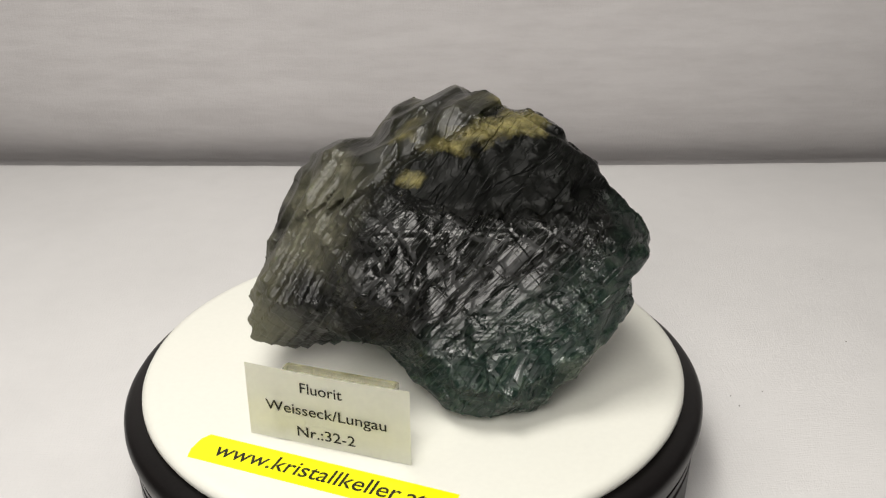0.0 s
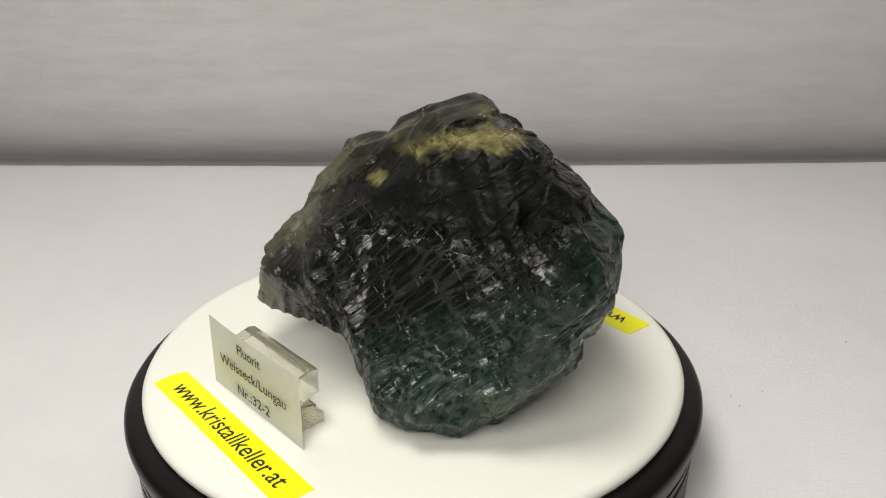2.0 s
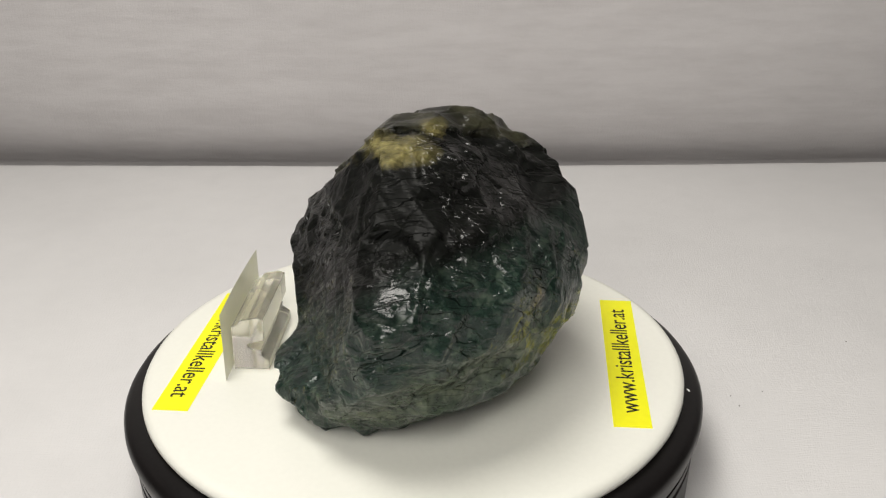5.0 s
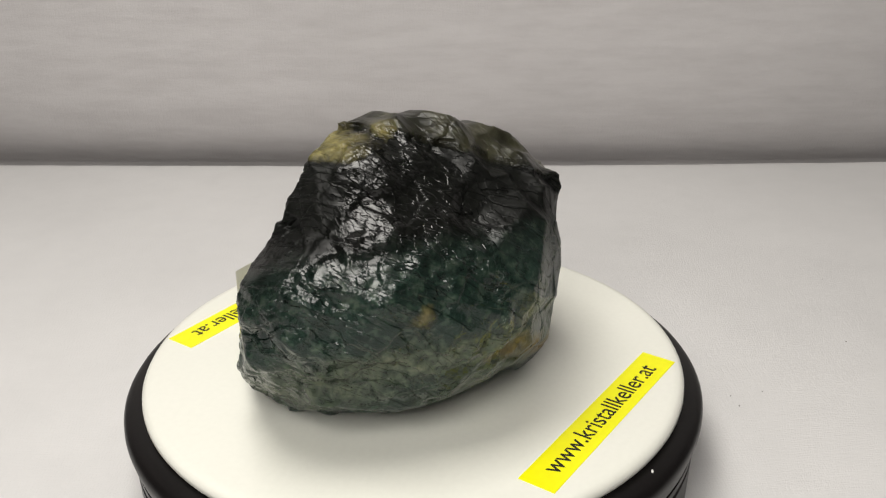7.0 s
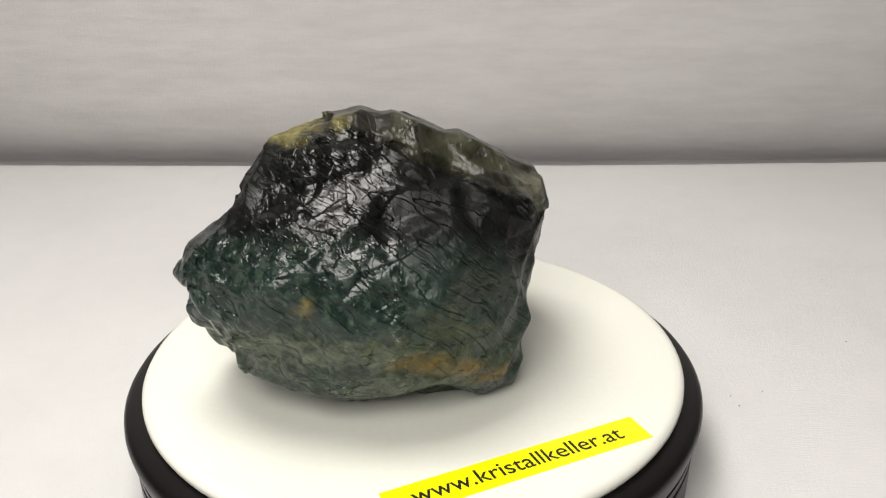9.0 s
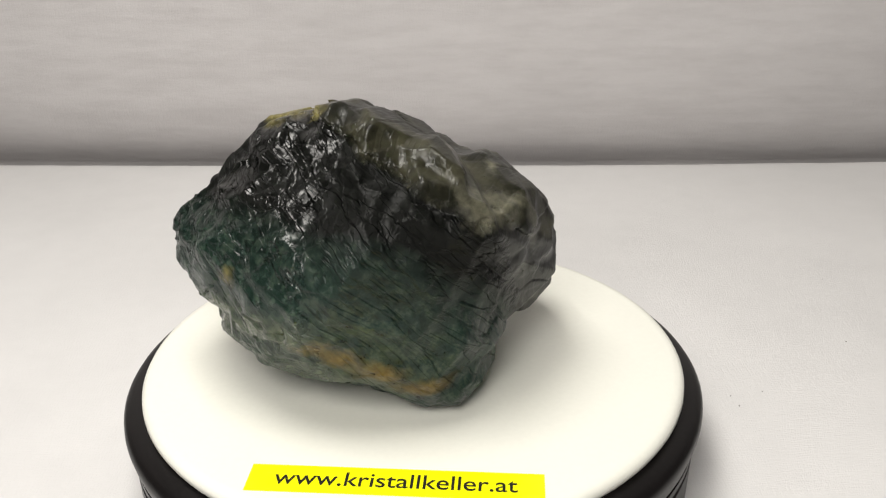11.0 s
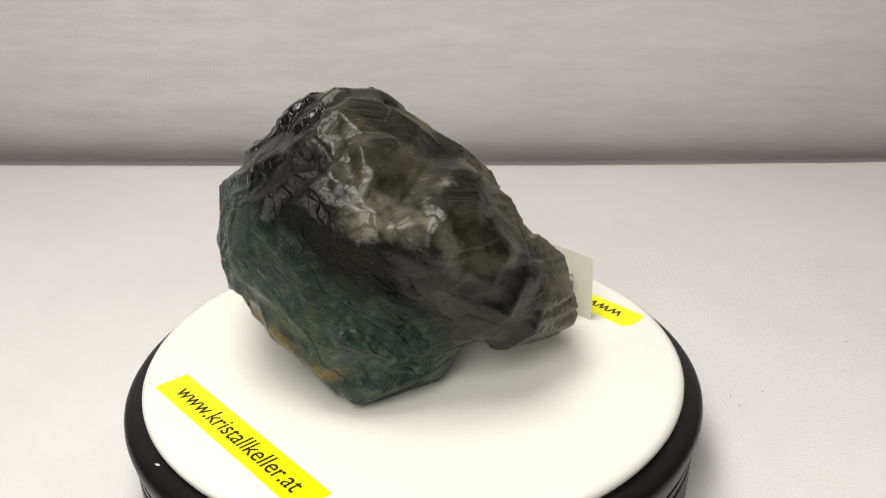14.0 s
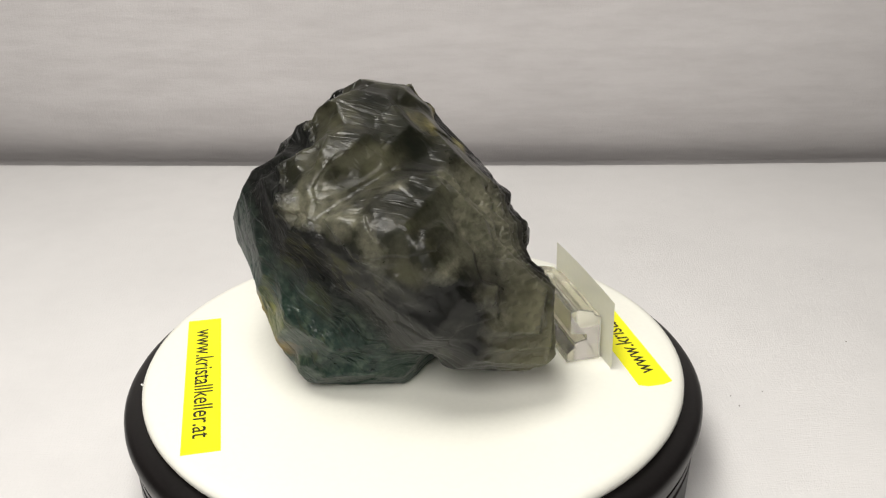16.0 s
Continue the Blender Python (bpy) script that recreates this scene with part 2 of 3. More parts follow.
    # broken, matt ground in the cracks
    split = arith(nodes, links, "MULTIPLY", arith(nodes, links, "SUBTRACT", 1.0, cracks(diamond, (9, 34, 6), 0.10, 1.0, 0.55)), front)
    links.new(arith(nodes, links, "MULTIPLY_ADD", split, 0.5, sheen, True), p.inputs["Roughness"])
    p.inputs["IOR"].default_value = 1.434
    gloss = arith(nodes, links, "MULTIPLY_ADD", arith(nodes, links, "MULTIPLY", matt, arith(nodes, links, "SUBTRACT", 1.0, dull)), -0.32, 0.5)
    links.new(arith(nodes, links, "MULTIPLY_ADD", dull, -0.15, gloss), p.inputs["Specular IOR Level"])
    glassy = arith(nodes, links, "MAXIMUM", arith(nodes, links, "MULTIPLY", dull, 0.42), arith(nodes, links, "MULTIPLY", foot, 0.45))
    links.new(glassy, p.inputs["Transmission Weight"])
    p.inputs["Subsurface Weight"].default_value = 0.25
    p.inputs["Subsurface Radius"].default_value = (0.8, 1.0, 0.7)
    p.inputs["Subsurface Scale"].default_value = 0.006
    return m


# ---- mesh tools ----
def part(name, bm, mat, parent=None, label="", smooth=False):
    me = bpy.data.meshes.new(name)
    bmesh.ops.recalc_face_normals(bm, faces=bm.faces)
    bm.to_mesh(me)
    bm.free()
    me.materials.append(mat)
    if smooth:
        me.shade_smooth()
    ob = new(name, me)
    ob.parent = parent
    if label:
        tagged(ob, label)
    return ob


def lathe(profile, steps=160, closed=True):
    """A turned body from (radius, height) pairs."""
    bm = bmesh.new()
    rings = []
    for r, z in profile:
        rings.append([bm.verts.new((r * math.cos(a), r * math.sin(a), z)) for a in (2 * math.pi * k / steps for k in range(steps))])
    pairs = list(zip(rings, rings[1:]))
    if closed:
        pairs.append((rings[-1], rings[0]))
    for a, b in pairs:
        for k in range(steps):
            bm.faces.new((a[k], a[(k + 1) % steps], b[(k + 1) % steps], b[k]))
    return bm


def slab(outline, z0, z1, bevel=0.0):
    """An upright prism over a plan outline."""
    bm = bmesh.new()
    low = bm.faces.new([bm.verts.new((x, y, z0)) for x, y in outline])
    up = bmesh.ops.extrude_face_region(bm, geom=[low])
    bmesh.ops.translate(bm, verts=[v for v in up["geom"] if isinstance(v, bmesh.types.BMVert)], vec=(0, 0, z1 - z0))
    if bevel:
        bmesh.ops.bevel(bm, geom=list(bm.edges), offset=bevel, segments=2, affect="EDGES")
    return bm


def lettering(text, size, mat, parent, m, width=None):
    """Flat letters, as a mesh, centred at m; width: the run's whole length."""
    cu = bpy.data.curves.new("letters", "FONT")
    cu.body, cu.size, cu.align_x, cu.align_y, cu.extrude = text, size, "CENTER", "CENTER", 0.00002
    cu.offset = size * 0.004
    tmp = bpy.data.objects.new("letters", cu)
    me = bpy.data.meshes.new_from_object(tmp)
    bpy.data.objects.remove(tmp)
    xs = [v.co.x for v in me.vertices]
    if width:
        k = width / (max(xs) - min(xs))
        for v in me.vertices:
            v.co.x = (v.co.x - (max(xs) + min(xs)) / 2) * k
    me.transform(m)
    me.materials.append(mat)
    me.name = "lettering"
    ob = new("lettering", me)
    ob.parent = parent
    return ob


def sheet(rows, cols, place):
    """A grid mesh from a function of (u, v) in 0..1."""
    bm = bmesh.new()
    grid = [[bm.verts.new(place(i / cols, j / rows)) for i in range(cols + 1)] for j in range(rows + 1)]
    for j in range(rows):
        for i in range(cols):
            bm.faces.new((grid[j][i], grid[j][i + 1], grid[j + 1][i + 1], grid[j + 1][i]))
    return bm


# ---- setting ----
def edge_y(x):
    """The table cloth's back edge: askew and slightly bowed."""
    return 0.3200 - 0.0656 * (x - 0.02) + 0.052 * (x - 0.02) ** 2


def build_table():
    def place(u, v):
        x = -0.9 + 1.8 * u
        back_y = edge_y(x) + 0.0012 * noise.noise((x * 14, 3.1, 0)) + 0.0006 * noise.noise((x * 70, 1.0, 0))
        s = v * 1.04
        if s <= 1.0:
            y = -0.75 + (back_y + 0.75) * s
            z = 0.0006 * noise.noise((x * 9, y * 9, 0.0)) - (0.004 * max(0.0, (s - 0.985) / 0.015) ** 2)
        else:
            y, z = back_y + 0.0015, -0.004 - (s - 1.0) * 1.2
        return (x, y, z)
    cloth = part("table_cloth", sheet(260, 240, place), CLOTH, smooth=True)
    tagged(cloth, "white cotton cloth spread flat over the table", "tablecloth", kind="structure")
    mod = cloth.modifiers.new("thickness", "SOLIDIFY")
    mod.thickness, mod.offset = 0.0008, -1
    top = part("table_top", slab([(-0.9, -0.75), (0.9, -0.75), (0.9, 0.258), (-0.9, 0.372)], -0.035, -0.006), WALL_PAINT)
    tagged(top, "plain table top under the white cloth", "table", kind="structure")


def build_backcloth():
    """Cloth hung behind the table: leans back above, swells over the edge and tucks away below it."""
    def place(u, v):
        x = -1.1 + 2.2 * u
        z = -0.12 + 1.10 * v
        base = edge_y(x) + 0.017
        swell = 0.014 * (1 - max(0.0, 1 - max(z, -0.01) / 0.075) ** 3)
        y = base - swell + max(0.0, z - 0.075) * 0.10
        y += 0.0012 * noise.noise((x * 4.0, z * 18, 2.0)) + 0.0005 * noise.noise((x * 9.0, z * 60, 5.0))
        return (x, y, z)
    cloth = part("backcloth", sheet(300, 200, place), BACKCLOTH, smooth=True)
    tagged(cloth, "greyish white cotton cloth hung behind the table", "backdrop cloth", kind="structure")
    mod = cloth.modifiers.new("thickness", "SOLIDIFY")
    mod.thickness, mod.offset = 0.0008, 1


def build_room():
    t = 0.1
    for name, a, b in (("wall_north", (-1.6, 0.75), (1.6, 0.75 + t)), ("wall_south", (-1.6, -1.9), (1.6, -1.8)),
                       ("wall_west", (-1.7, -1.9), (-1.6, 0.85)), ("wall_east", (1.6, -1.9), (1.7, 0.85))):
        ob = part(name, slab([(a[0], a[1]), (b[0], a[1]), (b[0], b[1]), (a[0], b[1])], -0.75, 1.7), WALL_PAINT)
        tagged(ob, "plain painted room wall", "wall", kind="structure")
    ob = part("floor", slab([(-1.7, -1.9), (1.7, -1.9), (1.7, 0.85), (-1.7, 0.85)], -0.85, -0.75), WALL_PAINT)
    tagged(ob, "plain grey room floor", "floor", kind="structure")
    ob = part("ceiling", slab([(-1.7, -1.9), (1.7, -1.9), (1.7, 0.85), (-1.7, 0.85)], 1.7, 1.8), WALL_PAINT)
    tagged(ob, "plain white room ceiling", "ceiling", kind="structure")


def build_lint():
    """A few dark fibres and crumbs lying on the cloth."""
    for x, y, long, turned in ((0.1905, 0.0636, 0.0011, 20), (0.1274, 0.0168, 0.0009, 60), (0.1262, 0.0240, 0.0007, -30), (0.1400, 0.0265, 0.0006, 10), (0.205, 0.125, 0.0009, 75)):
        bm = bmesh.new()
        bmesh.ops.create_icosphere(bm, subdivisions=1, radius=0.0004)
        bmesh.ops.scale(bm, vec=(long / 0.0008, 0.8, 0.6), verts=bm.verts)
        ob = part("lint", bm, LINT)
        ob.matrix_world = pose(x, y, 0.0006, 0, 0, turned)
        tagged(ob, "tiny dark speck of lint on the white cloth", "lint", group="lint on the cloth")


# ---- turntable ----
def build_turntable():
    root = new("turntable")
    tagged(root, "round black display turntable with a white top, on white cloth", "turntable")
    # still foot
    part("base", lathe([(0.0, 0.0), (0.0960, 0.0), (0.0980, 0.0015), (0.0985, 0.0165), (0.0978, 0.0172), (0.0, 0.0172)], closed=False), BLACK, root)
    part("groove", lathe([(0.0, 0.0172), (0.0966, 0.0172), (0.0966, 0.0184), (0.0, 0.0184)], closed=False), GROOVE, root)
    # turning head: black ring with a fine groove, white platter on top
    head = new("turning_head")
    head.parent = root
    ring = [(0.0, 0.0184), (0.0978, 0.0184), (0.0986, 0.0190), (0.0988, 0.0218), (0.0970, 0.0222), (0.0970, 0.0230), (0.0990, 0.0235),
            (0.1000, 0.0270), (0.10060, 0.0300), (0.10045, 0.0318), (0.0996, 0.0330), (0.0980, 0.0338), (0.0930, 0.0345), (0.0, 0.0345)]
    part("ring", lathe(ring, closed=False), BLACK, head, "satin black plastic ring")
    edge = [(0.0, 0.0346), (0.0915, 0.0346), (0.0932, 0.0352), (0.0939, 0.0366), (0.0938, 0.0380), (0.0931, 0.0392), (0.0918, 0.0399), (0.0900, TOP), (0.0, TOP)]
    part("platter", lathe(edge, closed=False), WHITE, head, "smooth white plastic platter")
    for ob in head.children:
        ob.data.shade_smooth()
        ob.data.set_sharp_from_angle(angle=radians(38))
    for ob in root.children:
        if ob.data:
            ob.data.shade_smooth()
            ob.data.set_sharp_from_angle(angle=radians(30))
    bm = bmesh.new()
    bmesh.ops.create_icosphere(bm, subdivisions=1, radius=0.0006)
    bmesh.ops.scale(bm, vec=(1.7, 0.7, 0.5), verts=bm.verts)
    bmesh.ops.translate(bm, vec=(0.50 * R, 0.885 * R, 0.0342), verts=bm.verts)
    part("dust_speck", bm, DUST, head, "tiny pale dust speck")
    return head


# ---- label strips ----
def build_strip(inner_start, inner_end, wide, chipped):
    """Yellow tape with black lettering that reads from start to end, its foot outwards."""
    a, b = Vector(inner_start) * R, Vector(inner_end) * R
    along = (b - a).normalized()
    out = Vector((along.y, -along.x))
    w, n = wide * R, (b - a).length
    outline = [a, b, b + out * w, a + out * w]
    if chipped:
        outline = [a + along * 0.0015, b, b + out * w, a + out * w + along * 0.0012, a + out * (w * 0.70), a + out * (w * 0.25)]
    root = part("label_strip", slab([(p.x, p.y) for p in outline], TOP, TOP + 0.0002), YELLOW)
    tagged(root, "bright yellow adhesive strip with black lettering on the platter", "label", group="yellow strips on the turntable")
    mid = (a + b) / 2 + out * w * 0.5
    m = Matrix.Translation((mid.x, mid.y, TOP + 0.00026)) @ Matrix.Rotation(math.atan2(along.y, along.x), 4, "Z")
    lettering("www.kristallkeller.at", w * 0.74, INK, root, m, n * 0.82)
    return root


# ---- name card ----
def build_card():
    root = new("name_card")
    tagged(root, "cream name card with black print in a clear acrylic holder", "name card")
    left, right = Vector((-0.545, -0.496, 0)) * R, Vector((-0.020, -0.702, 0)) * R
    along = (right - left).normalized()
    backwards = Vector((-along.y, along.x, 0))
    wide, high, lean = (right - left).length, 0.268 * R, 0.015
    up = (Vector((0, 0, 1)) + backwards * lean).normalized()
    front = along.cross(up)
    base = Vector((0, 0, TOP + 0.0003))
    frame_m = Matrix((along, up, front)).transposed().to_4x4()
    m = Matrix.Translation((left + right) / 2 + base) @ frame_m

    def bowed(u, v):
        x = (u - 0.5) * wide
        return (x, v * high, 0.0006 * (1 - (2 * u - 1) ** 2) * v)
    bm = sheet(6, 24, bowed)
    bmesh.ops.solidify(bm, geom=list(bm.faces), thickness=0.0003)
    card = part("card", bm, PAPER, root, "glossy cream card")
    card.data.transform(m)
    for text, size, x, y, run in (("Fluorit", 0.0050, -0.0012, 0.79, 0.0136), ("Weisseck/Lungau", 0.0050, -0.0003, 0.483, 0.0393), ("Nr.:32-2", 0.0050, -0.0003, 0.18, 0.0190)):
        lettering(text, size, INK, card, m @ Matrix.Translation((x, high * y, 0.0008)), run)
    # clear holder: an extruded stepped bar behind the card
    prof = [(-0.0008, 0.0), (-0.0132, 0.0), (-0.0132, 0.0036), (-0.0104, 0.0058), (-0.0108, 0.0074), (-0.0062, 0.0084), (-0.0062, 0.0100), (-0.0122, 0.0112), (-0.0124, 0.0196),
            (-0.0100, 0.0202), (-0.0046, 0.0190), (-0.0034, 0.0172), (-0.0012, 0.0166)]
    bm = bmesh.new()
    x0, x1 = -wide * 0.5 + 0.0080, wide * 0.5 - 0.0080
    f = bm.faces.new([bm.verts.new((x0, z, d)) for d, z in prof])
    up_geom = bmesh.ops.extrude_face_region(bm, geom=[f])
    bmesh.ops.translate(bm, verts=[v for v in up_geom["geom"] if isinstance(v, bmesh.types.BMVert)], vec=(x1 - x0, 0, 0))
    bmesh.ops.bevel(bm, geom=list(bm.edges), offset=0.00025, segments=1, affect="EDGES")
    holder = part("holder", bm, ACRYLIC, root, "clear acrylic holder")
    upright = Matrix((along, Vector((0, 0, 1)), along.cross(Vector((0, 0, 1))))).transposed().to_4x4()
    holder.data.transform(Matrix.Translation((left + right) / 2 + base) @ upright)
    return root


# ---- the crystal ----
CUBE = Matrix(((-0.667, -0.735, -0.120), (0.745, -0.657, -0.120), (0.009, -0.169, 0.986))).transposed()   # the cleavage cube's axes
CLEAVAGE = tuple(CUBE.transposed().to_euler())
FRONT = Vector((-0.03, -0.975, 0.22)).normalized()                      # the flat front and the two ways of its steps
LEVEL = Vector((0, 0, 1)).cross(FRONT).normalized()
STEEP = FRONT.cross(LEVEL)
LEFT_STEP, RIGHT_STEP = (-LEVEL - STEEP).normalized(), (LEVEL - STEEP).normalized()
DIAMOND = tuple(Matrix((LEFT_STEP, RIGHT_STEP, LEFT_STEP.cross(RIGHT_STEP))).to_euler())
SPUR_STACK = (-0.84, 0.10, 0.53)                                        # across the spur's plates
# cleavage flats that cut the chunks: a point, the way each faces, its reach
FLATS = (((0.637, -0.277, 0.650), (0.321, -0.456, 0.830), 0.12), ((0.47, 0.237, 0.760), (0.452, 0.361, 0.816), 0.17), ((0.30, 0.17, 0.91), (0.488, 0.385, 0.784), 0.10), ((0.714, -0.07, 0.650), (0.537, -0.023, 0.843), 0.06))
# ochre and straw seams: centre and half-axes in platter radii
FLUORITE_SEAMS = (
    (0.68, 0.12, 0.36, 0.20, 0.24, 0.07, "pale"), (0.55, 0.36, 0.37, 0.14, 0.10, 0.06, "pale"), (0.62, -0.30, 0.16, 0.18, 0.18, 0.08, "pale"), (0.45, 0.38, 0.16, 0.30, 0.22, 0.10, "pale"), (0.74, -0.10, 0.26, 0.14, 0.22, 0.08, "pale"),
    (0.09, 0.51, 0.16, 0.07, 0.08, 0.04, "ochre"), (0.18, 0.49, 0.15, 0.09, 0.06, 0.04, "ochre"), (0.27, 0.48, 0.23, 0.08, 0.06, 0.04, "ochre"),
    (0.38, 0.43, 0.28, 0.08, 0.07, 0.035, "ochre"), (0.47, 0.40, 0.32, 0.07, 0.07, 0.035, "ochre"), (0.68, 0.19, 0.51, 0.03, 0.05, 0.03, "straw"),
    (0.41, -0.15, 0.945, 0.09, 0.10, 0.04, "straw"), (0.25, -0.19, 0.925, 0.13, 0.06, 0.028, "straw"), (0.10, -0.19, 0.875, 0.11, 0.06, 0.026, "straw"),
    (-0.01, -0.22, 0.77, 0.045, 0.04, 0.025, "straw"), (0.33, 0.0, 0.98, 0.05, 0.05, 0.025, "straw"), (-0.10, 0.43, 0.73, 0.09, 0.09, 0.05, "milk"), (-0.22, 0.38, 0.70, 0.07, 0.08, 0.04, "milk"), (-0.35, -0.10, 0.62, 0.17, 0.22, 0.20, "milk"),
    (-0.46, 0.20, 0.40, 0.10, 0.16, 0.14, "dark"), (-0.36, -0.30, 0.36, 0.12, 0.10, 0.09, "dark"),
)

# milky veins and dark cores of cap and spur
FLUORITE_VEINS = (
    (-0.11, 0.42, 0.75, 0.09, 0.07, 0.07, "milk"), (-0.22, 0.22, 0.79, 0.03, 0.08, 0.025, "milk"), (-0.27, 0.06, 0.76, 0.04, 0.10, 0.025, "milk"), (-0.32, 0.36, 0.62, 0.03, 0.03, 0.10, "milk"),
    (-0.47, 0.16, 0.57, 0.05, 0.09, 0.025, "milk"), (-0.53, 0.05, 0.42, 0.05, 0.05, 0.08, "milk"), (-0.36, -0.14, 0.60, 0.12, 0.12, 0.16, "milk"), (-0.25, -0.02, 0.75, 0.08, 0.08, 0.05, "milk"),
    (-0.24, 0.43, 0.50, 0.13, 0.10, 0.14, "dark"), (-0.40, 0.28, 0.42, 0.10, 0.08, 0.09, "dark"), (-0.50, 0.14, 0.30, 0.06, 0.07, 0.07, "dark"), (-0.32, -0.33, 0.36, 0.10, 0.08, 0.07, "dark"), (-0.02, -0.08, 0.90, 0.05, 0.05, 0.02, "straw"),
)


def facet_ways(n):
    """n directions spread evenly over the sphere."""
    i = np.arange(n) + 0.5
    z, a = 1 - 2 * i / n, np.pi * (1 + 5 ** 0.5) * i
    r = np.sqrt(1 - z * z)
    return np.stack([r * np.cos(a), r * np.sin(a), z], 1)


def lattice_noise(p, seed):
    """Smooth noise in -1..1 at the points p."""
    q = np.floor(p).astype(np.int64)
    f = p - q
    f = f * f * (3 - 2 * f)
    total = np.zeros(len(p))
    for dx in (0, 1):
        for dy in (0, 1):
            for dz in (0, 1):
                k = ((q[:, 0] + dx) * 73856093) ^ ((q[:, 1] + dy) * 19349663) ^ ((q[:, 2] + dz) * 83492791) ^ (seed * 2654435761)
                k = (k ^ (k >> 13)) * 1274126177
                v = ((k ^ (k >> 16)) & 0xFFFF) / 32767.5 - 1
                w = (f[:, 0] if dx else 1 - f[:, 0]) * (f[:, 1] if dy else 1 - f[:, 1]) * (f[:, 2] if dz else 1 - f[:, 2])
                total += v * w
    return total


def surface_of(field, origin, step):
    """Vertices and quads of the zero surface of a sampled field (surface nets)."""
    nx, ny, nz = field.shape
    s = field < 0
    corners = [(i, j, k) for i in (0, 1) for j in (0, 1) for k in (0, 1)]

    def block(a, c):
        return a[c[0]:nx - 1 + c[0], c[1]:ny - 1 + c[1], c[2]:nz - 1 + c[2]]
    count = sum(block(s, c).astype(np.int8) for c in corners)
    cells = (count > 0) & (count < 8)
    idx = -np.ones(cells.shape, np.int64)
    idx[cells] = np.arange(cells.sum())
    acc, num = np.zeros((cells.sum(), 3)), np.zeros(cells.sum())
    for a in corners:
        for axis in range(3):
            if a[axis]:
                continue
            b = tuple(1 if t == axis else a[t] for t in range(3))
            fa, fb = block(field, a)[cells], block(field, b)[cells]
            cross = (fa < 0) != (fb < 0)
            t = np.where(cross, fa / np.where(cross, fa - fb, 1), 0)
            p = np.tile(np.array(a, float), (len(fa), 1))
            p[:, axis] += t
            acc += p * cross[:, None]
            num += cross
    verts = (np.argwhere(cells) + acc / num[:, None]) * step + origin
    quads = []
    for axis in range(3):
        lo = [slice(1, n - 1) for n in (nx, ny, nz)]
        lo[axis] = slice(0, (nx, ny, nz)[axis] - 1)
        hi = list(lo)
        hi[axis] = slice(1, (nx, ny, nz)[axis])
        a, b = s[tuple(lo)], s[tuple(hi)]
        where = np.argwhere(a != b)
        inside_first = a[a != b]
        first = [1, 1, 1]
        first[axis] = 0
        where = where + np.array(first)
        u, v = (axis + 1) % 3, (axis + 2) % 3
        ring = []
        for du, dv in ((1, 1), (0, 1), (0, 0), (1, 0)):
            c = where.copy()
            c[:, u] -= du
            c[:, v] -= dv
            ring.append(idx[c[:, 0], c[:, 1], c[:, 2]])
        q = np.stack(ring, 1)
        q[~inside_first] = q[~inside_first][:, ::-1]
        quads.append(q)
    return verts, np.concatenate(quads)


def chunk(centre, reach):
    """One cleaved chunk: its centre, and how far each of its 26 facets lies from it, in platter radii."""
    return np.array(centre), np.array(reach)


